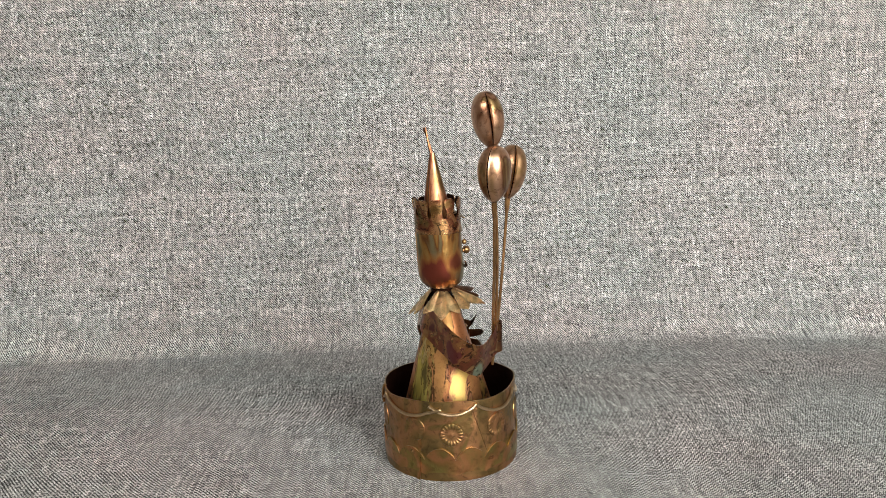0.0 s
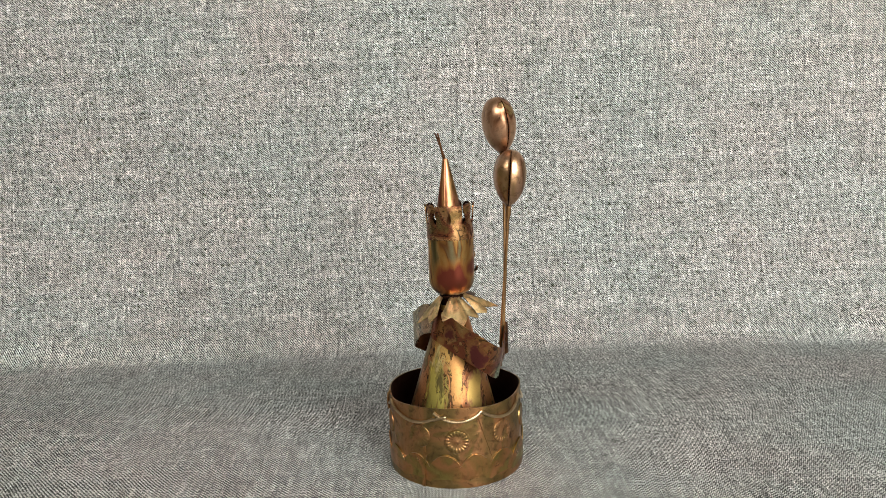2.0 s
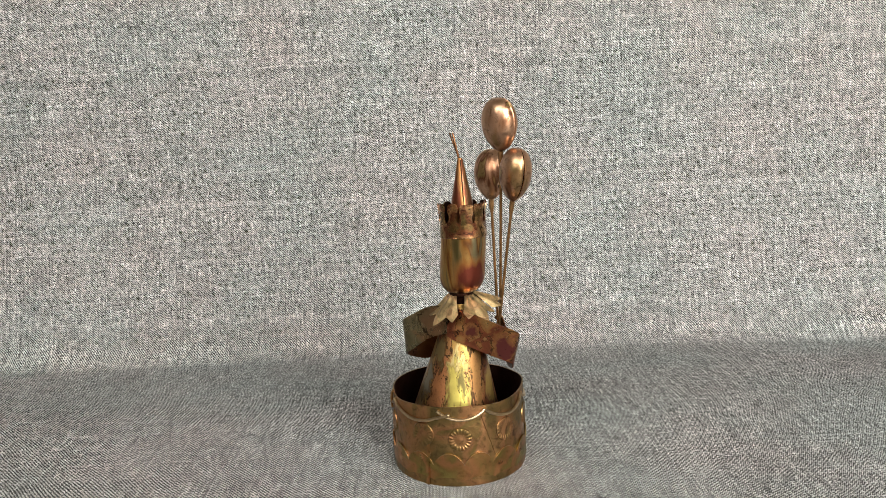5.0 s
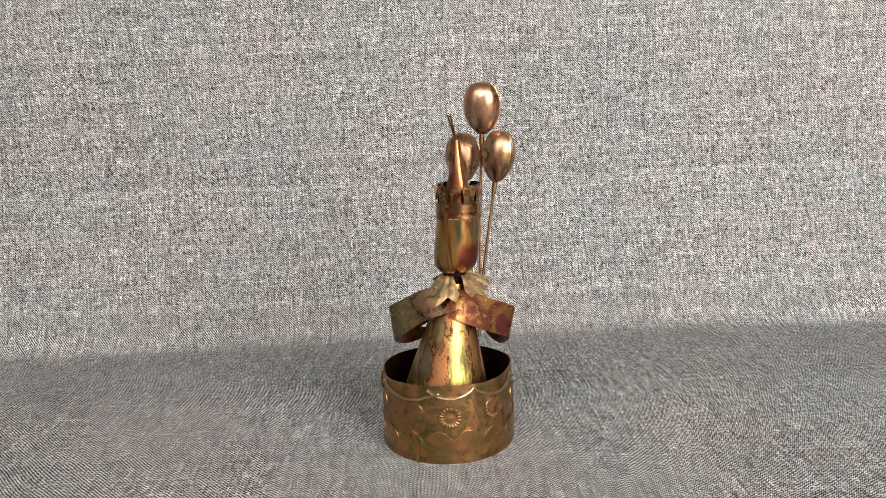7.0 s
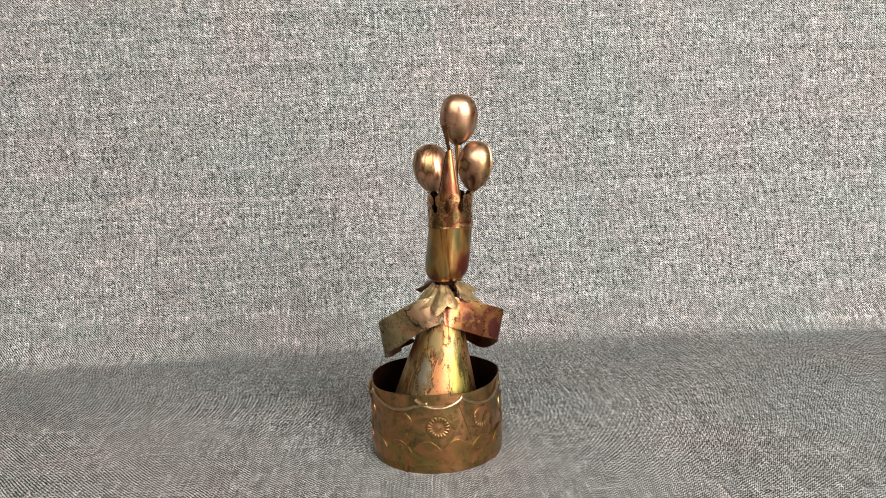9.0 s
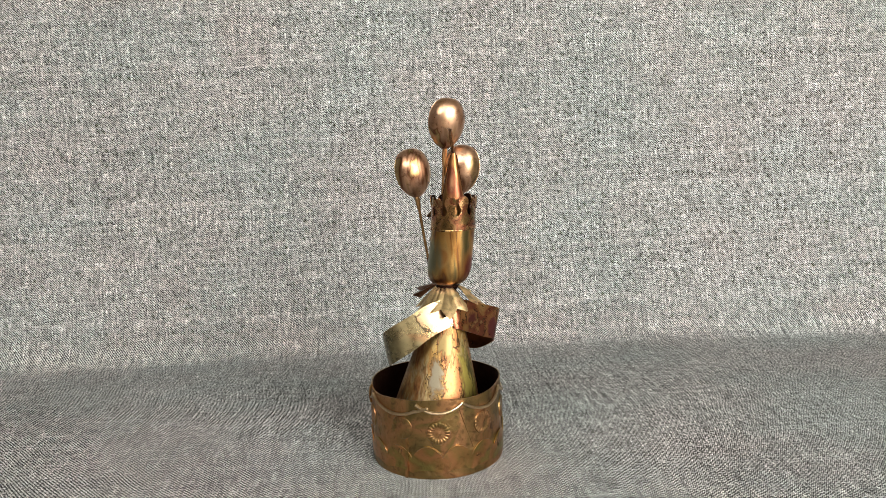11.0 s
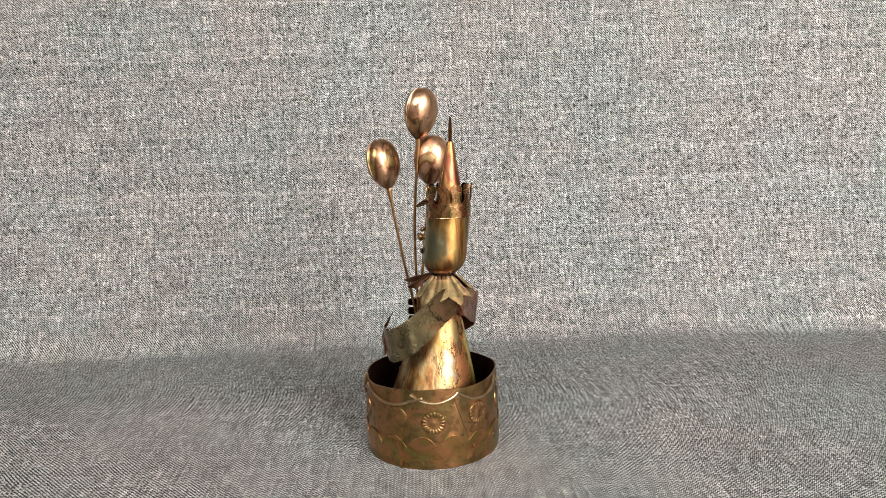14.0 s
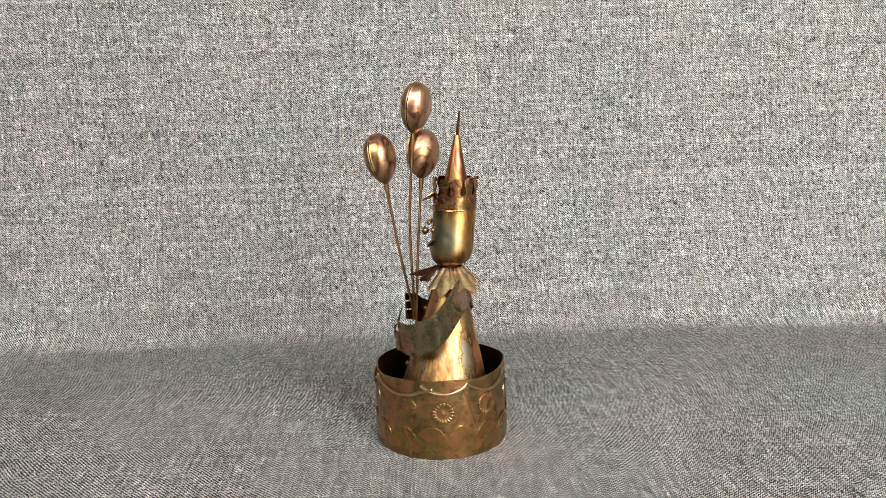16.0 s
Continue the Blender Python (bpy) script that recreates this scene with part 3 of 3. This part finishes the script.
    tube(bm, [(cx + 0.0130 * math.cos(a), cy + 0.0130 * math.sin(a), 0.1370) for a in np.linspace(0, 2 * math.pi, 49)], 0.0005, 6, 3)
    tines = 10
    for k in range(tines):
        a0 = 360 / tines * k + 6
        grid = []
        for z in (0.1450, 0.1454, 0.1459, 0.1466, 0.1474, 0.1482, 0.1490, 0.1499, 0.1510, 0.1522, 0.1534, 0.1544, 0.1551, 0.1556, 0.1559):
            gap = float(np.interp(z, [0.1450, 0.1454, 0.1459, 0.1466, 0.1474, 0.1482, 0.1490, 0.1499, 0.1510, 0.1522, 0.1534, 0.1544, 0.1551, 0.1556, 0.1559], [0.0, 3.2, 5.4, 7.3, 8.4, 8.6, 8.0, 6.4, 4.2, 3.2, 3.4, 4.6, 6.6, 9.4, 13.0]))
            gap *= 0.5 if 190 < a0 < 262 else 1.0
            half = 18 - gap
            flare = 0.0127 + (0.03 + 0.09 * math.sin(k * 2.3)) * (z - 0.1450)
            cx, cy = lean(z)
            grid.append([(cx + flare * math.cos(radians(a0 + half * u)), cy + flare * math.sin(radians(a0 + half * u)), z + 0.0004 * math.sin(k * 1.7)) for u in np.linspace(-1, 1, 7)])
        sheet(bm, grid, 0.0006, False, 3, 9, True)
    # bent tongue at the front of the crown
    cx, cy = lean(0.147)
    tongue = []
    for f0 in np.linspace(0, 1, 6):
        r, z, w = 0.0128 + 0.0070 * f0, 0.1462 - 0.0035 * f0, 0.0024 * (1 - 0.6 * f0 * f0)
        tongue.append([(cx + r * math.cos(radians(FACE + 12)) - u * w * math.sin(radians(FACE + 12)), cy + r * math.sin(radians(FACE + 12)) + u * w * math.cos(radians(FACE + 12)), z + 0.6 * u * w) for u in (-1, 0, 1)])
    sheet(bm, tongue, 0.0006, False, 3)
    # pointed hat, folded from one sheet, and its twisted end
    round_sheet(bm, [(0.0078, 0.1405), (0.0060, 0.1560), (0.0036, 0.1682), (0.0012, 0.1805)], 0.0005, 4, 28, 0.05)
    x0, y0 = lean(0.18)
    for s in (0, 1):
        tube(bm, [(x0 + (-0.0123 - x0) * f1 + (0.0003 + 0.0005 * f1) * math.cos(f1 * 2.2 + s * math.pi), y0 + (-0.0101 - y0) * f1 + (0.0003 + 0.0005 * f1) * math.sin(f1 * 2.2 + s * math.pi), 0.1785 + (0.1945 - 0.1785) * f1) for f1 in np.linspace(0, 1, 16)], [0.0007 - 0.0002 * f1 for f1 in np.linspace(0, 1, 16)], 7, 8)
    # folded edge of the hat's sheet
    for turned in (FACE + 62, FACE + 205):
        fold = []
        for z in np.linspace(0.146, 0.1795, 8):
            cx, cy = lean(z)
            r = float(np.interp(z, [0.1405, 0.1560, 0.1682, 0.1805], [0.0078, 0.0060, 0.0036, 0.0012])) + 0.0004
            fold.append((cx + r * math.cos(radians(turned)), cy + r * math.sin(radians(turned)), z))
        tube(bm, fold, 0.0004, 6, 8)
    # collar leaves, each with one long tooth between two shorter ones, fluted along the teeth
    for centre, tip_r, tip_z, half, droop in ((-104, 0.0196, 0.0908, 40, 0.0), (-36, 0.0232, 0.0960, 33, 0.0040), (27, 0.0218, 0.0985, 33, 0.0050), (95, 0.0192, 0.0890, 38, 0.0), (160, 0.0186, 0.0888, 44, 0.0)):
        cx, cy = lean(0.100)
        grid = []
        m = 32
        for i in range(m + 1):
            u = -1 + 2 * i / m
            tooth = float(np.interp(abs(u), [0, 0.40, 0.80, 1], [1.16, 0.76, 1.00, 0.70]))
            flute = float(np.interp(abs(u), [0, 0.40, 0.80, 1], [0.5, -0.5, 0.5, -0.1]))
            column = []
            for g in np.linspace(0, 1, 9):
                reach = g * tooth
                r = 0.0050 + (tip_r - 0.0050) * reach
                z = 0.1035 + (tip_z - 0.1035) * reach ** 1.15 + 0.0019 * flute * g ** 0.6 - droop * u * u * g + 0.0007 * noise.noise((centre, u * 2.5, g * 2))
                a = radians(centre + half * u * (0.56 + 0.44 * g ** 0.7))
                column.append((cx + r * math.cos(a), cy + r * math.sin(a), z))
            grid.append(column)
        # undersides get painted shade, leaf 27 a dark reflection, both as dark copper
        sheet(bm, grid, 0.0005, False, 8 if centre == 27 else 5, 8, True)
    # sleeves: bands from the back round to the hands
    right_up = [(-0.0132, -0.0045, 0.0965), (-0.0137, -0.0120, 0.0955), (-0.0095, -0.0300, 0.0890), (-0.0030, -0.0420, 0.0830), (0.0095, -0.0360, 0.0755), (0.0190, -0.0240, 0.0760), (0.0255, -0.0165, 0.0830)]
    right_lo = [(-0.0182, -0.0052, 0.0800), (-0.0174, -0.0110, 0.0775), (-0.0098, -0.0262, 0.0700), (-0.0028, -0.0378, 0.0640), (0.0090, -0.0310, 0.0565), (0.0175, -0.0220, 0.0590), (0.0245, -0.0165, 0.0640)]
    left_up = [(-0.0130, -0.0040, 0.0970), (-0.0142, 0.0090, 0.0950), (-0.0135, 0.0215, 0.0890), (-0.0095, 0.0325, 0.0825), (0.0050, 0.0310, 0.0755), (0.0170, 0.0225, 0.0740)]
    left_lo = [(-0.0178, -0.0050, 0.0815), (-0.0176, 0.0080, 0.0770), (-0.0150, 0.0200, 0.0690), (-0.0105, 0.0300, 0.0625), (0.0050, 0.0280, 0.0555), (0.0175, 0.0205, 0.0555)]
    for up, lo, slot, flip in ((right_up, right_lo, 6, True), (left_up, left_lo, 7, False)):
        A, B = spline(up, 7), spline(lo, 7)
        # the inside of each sleeve is darker copper, standing for its shade
        sheet(bm, [[tuple(a + (b - a) * g) for g in np.linspace(0, 1, 5)] for a, b in zip(A, B)], 0.0006, False, slot, 8, flip)
    # cut ends of the sleeves: tapered fingers, curled upwards on the left, inwards on the right
    for low, high, reach, rise, taper in ((0.0560, 0.0622, 0.0100, 0.0010, 0.3), (0.0628, 0.0680, 0.0125, 0.0035, 0.3), (0.0690, 0.0738, 0.0045, 0.0085, 0.9)):
        grid = []
        for g in np.linspace(0, 1, 11):
            mid, wide = (low + high) / 2 + rise * g * g, (high - low) / 2 * (1 - taper * g) * math.sqrt(max(0.02, 1 - g ** 6))
            grid.append([(0.0170 + reach * (g - 0.45 * g * g), 0.0222 - 0.0020 * g - 0.0085 * g * g, mid + wide * u) for u in (-1, -0.4, 0.4, 1)])
        sheet(bm, grid, 0.0006, False, 7, 8, True)
    for z0, z1, curl in ((0.0640, 0.0705, 3.0), (0.0710, 0.0760, 2.7), (0.0765, 0.0815, 2.3)):
        grid = []
        for g in np.linspace(0, 1, 9):
            mid, wide = (z0 + z1) / 2 + 0.0015 * g, (z1 - z0) / 2 * (1 - 0.25 * g * g) * math.sqrt(max(0.03, 1 - g ** 6))
            bend = 0.0042
            grid.append([(0.0245 + bend * math.sin(g * curl), -0.0168 + 0.0040 * (1 - math.cos(g * curl)), mid + wide * u) for u in (-1, -0.4, 0.4, 1)])
        sheet(bm, grid, 0.0006, False, 8)
    # a wire down the front of the robe
    pts = []
    for z in np.linspace(0.012, 0.092, 9):
        r = float(np.interp(z, [0.007, 0.037, 0.1], [0.0315, 0.0240, 0.0062])) + 0.0008
        cx, cy = lean(z)
        pts.append((cx + r * math.cos(radians(FACE - 4)), cy + r * math.sin(radians(FACE - 4)), z))
    tube(bm, pts, 0.0006, 7, 8)
    # round buttons down the front of the robe
    for z in (0.043, 0.060, 0.077):
        r = float(np.interp(z, [0.007, 0.037, 0.1], [0.0315, 0.0240, 0.0062])) + 0.0010
        cx, cy = lean(z)
        ball(bm, (cx + r * math.cos(radians(FACE)), cy + r * math.sin(radians(FACE)), z), 0.0016, 2, 12)
    part("figurine", bm, [ROBE, HEAD, STEM, CROWN, HAT, COLLAR, SLEEVE_R, SLEEVE_L, DARK, INSIDE], turn, "flame-coloured copper figurine in robe, crown and pointed hat")


def balloon(turn, centre, foot, seam):
    """Two pressed shells joined at a grooved seam, which faces the direction seam (degrees); the narrow end points to the foot."""
    c, b = Vector(centre), Vector(foot)
    up = (c - b).normalized()
    across = Vector(polar(1, seam, 0))
    across = (across - up * across.dot(up)).normalized()
    place = Matrix.Translation(c) @ Matrix((across, up.cross(across), up)).transposed().to_4x4()
    bm = bmesh.new()
    prof = [(0.0, 0.0156), (0.0036, 0.0150), (0.0068, 0.0129), (0.0090, 0.0096), (0.0103, 0.0054), (0.0106, 0.0012), (0.0101, -0.0032), (0.0088, -0.0072), (0.0067, -0.0108), (0.0042, -0.0135), (0.0022, -0.0150), (0.0010, -0.0160)]
    pts = spline(prof, 3)
    near = [-9, -5.5, -3.2, -1.6, 0, 1.6, 3.2, 5.5, 9]
    angles = near + list(range(15, 171, 6)) + [180 + d for d in near] + list(range(195, 351, 6))
    count = len(angles)
    rings = []
    for r, z in pts[1:]:
        ring = []
        for d in angles:
            a = radians(d)
            off = math.degrees(abs(math.asin(math.sin(a))))
            wide = 1.04 * abs(math.cos(a)) ** 2 + 0.83 * abs(math.sin(a)) ** 2
            lip = 0.00045 * math.exp(-((off - 3.4) / 1.6) ** 2) - 0.0008 * math.exp(-(off / 1.3) ** 2)
            rr = max(r, 0.0004) * wide + lip * min(1.0, r / 0.004)
            ring.append(bm.verts.new((rr * math.cos(a), rr * math.sin(a), z)))
        rings.append(ring)
    for p, q in zip(rings, rings[1:]):
        for k in range(count):
            m = (k + 1) % count
            face = bm.faces.new((p[k], p[m], q[m], q[k]))
            face.material_index = 1 if abs((angles[k] + 0.8) % 180 - 0.8) <= 1.7 and angles[k] % 180 < 1 or angles[k] in (-1.6, 178.4) else 0
    top = bm.verts.new((0, 0, 0.0156))
    for k in range(count):
        bm.faces.new((top, rings[0][(k + 1) % count], rings[0][k]))
    bm.faces.new(rings[-1])
    bmesh.ops.transform(bm, matrix=place, verts=bm.verts)
    part("balloon", bm, [BALLOON, INSIDE], turn, "rose-copper balloon of two pressed shells")


def stem(turn, foot, hand_at, end, bow=(0.0004, 0.0003, 0)):
    bm = bmesh.new()
    pts = spline([foot, tuple((Vector(foot) + Vector(hand_at)) / 2 + Vector(bow)), hand_at, end], 8)
    tube(bm, pts, [0.0016 if i < 2 else 0.00088 for i in range(len(pts))], 8)
    part("balloon_stem", bm, STEM, turn, "thin brass balloon stem")


def music_box():
    thing = tagged(new("music_box"), "tarnished copper music box with turning figurine holding three balloons", "music box")
    drum(thing)
    bm = bmesh.new()
    bmesh.ops.create_cone(bm, cap_ends=True, segments=64, radius1=0.033, radius2=0.033, depth=0.002, matrix=Matrix.Translation((0, 0, 0.006)))
    turn = part("turntable", bm, INSIDE, thing, "copper turntable inside the drum, near-black for the shade there")
    figurine(turn)
    balloon(turn, (0.0209, -0.0219, 0.1974), (0.0231, -0.0210, 0.1829), -97)
    balloon(turn, (0.0214, -0.0309, 0.1687), (0.0217, -0.0284, 0.1535), -126)
    balloon(turn, (0.0381, -0.0050, 0.1675), (0.0356, -0.0060, 0.1522), -96)
    stem(turn, (0.0230, -0.0211, 0.1835), (0.0243, -0.0158, 0.0760), (0.0220, -0.0152, 0.0566), (0.0021, 0.0010, 0))
    stem(turn, (0.0217, -0.0285, 0.1546), (0.0226, -0.0160, 0.0760), (0.0232, -0.0150, 0.0650))
    stem(turn, (0.0358, -0.0059, 0.1534), (0.0255, -0.0140, 0.0760), (0.0245, -0.0150, 0.0650))
    return turn


turntable = music_box()


def motions():
    rows = []
    for k in range(33):
        t = k * 0.5
        rows.append((t, pose(0.00097, -0.00009, 0, -0.48, -0.115, 0) @ pose(0, 0, 0, 0, 0, 83.26 + 9.063 * (t - 8))))
    walk(turntable, rows)


motions()
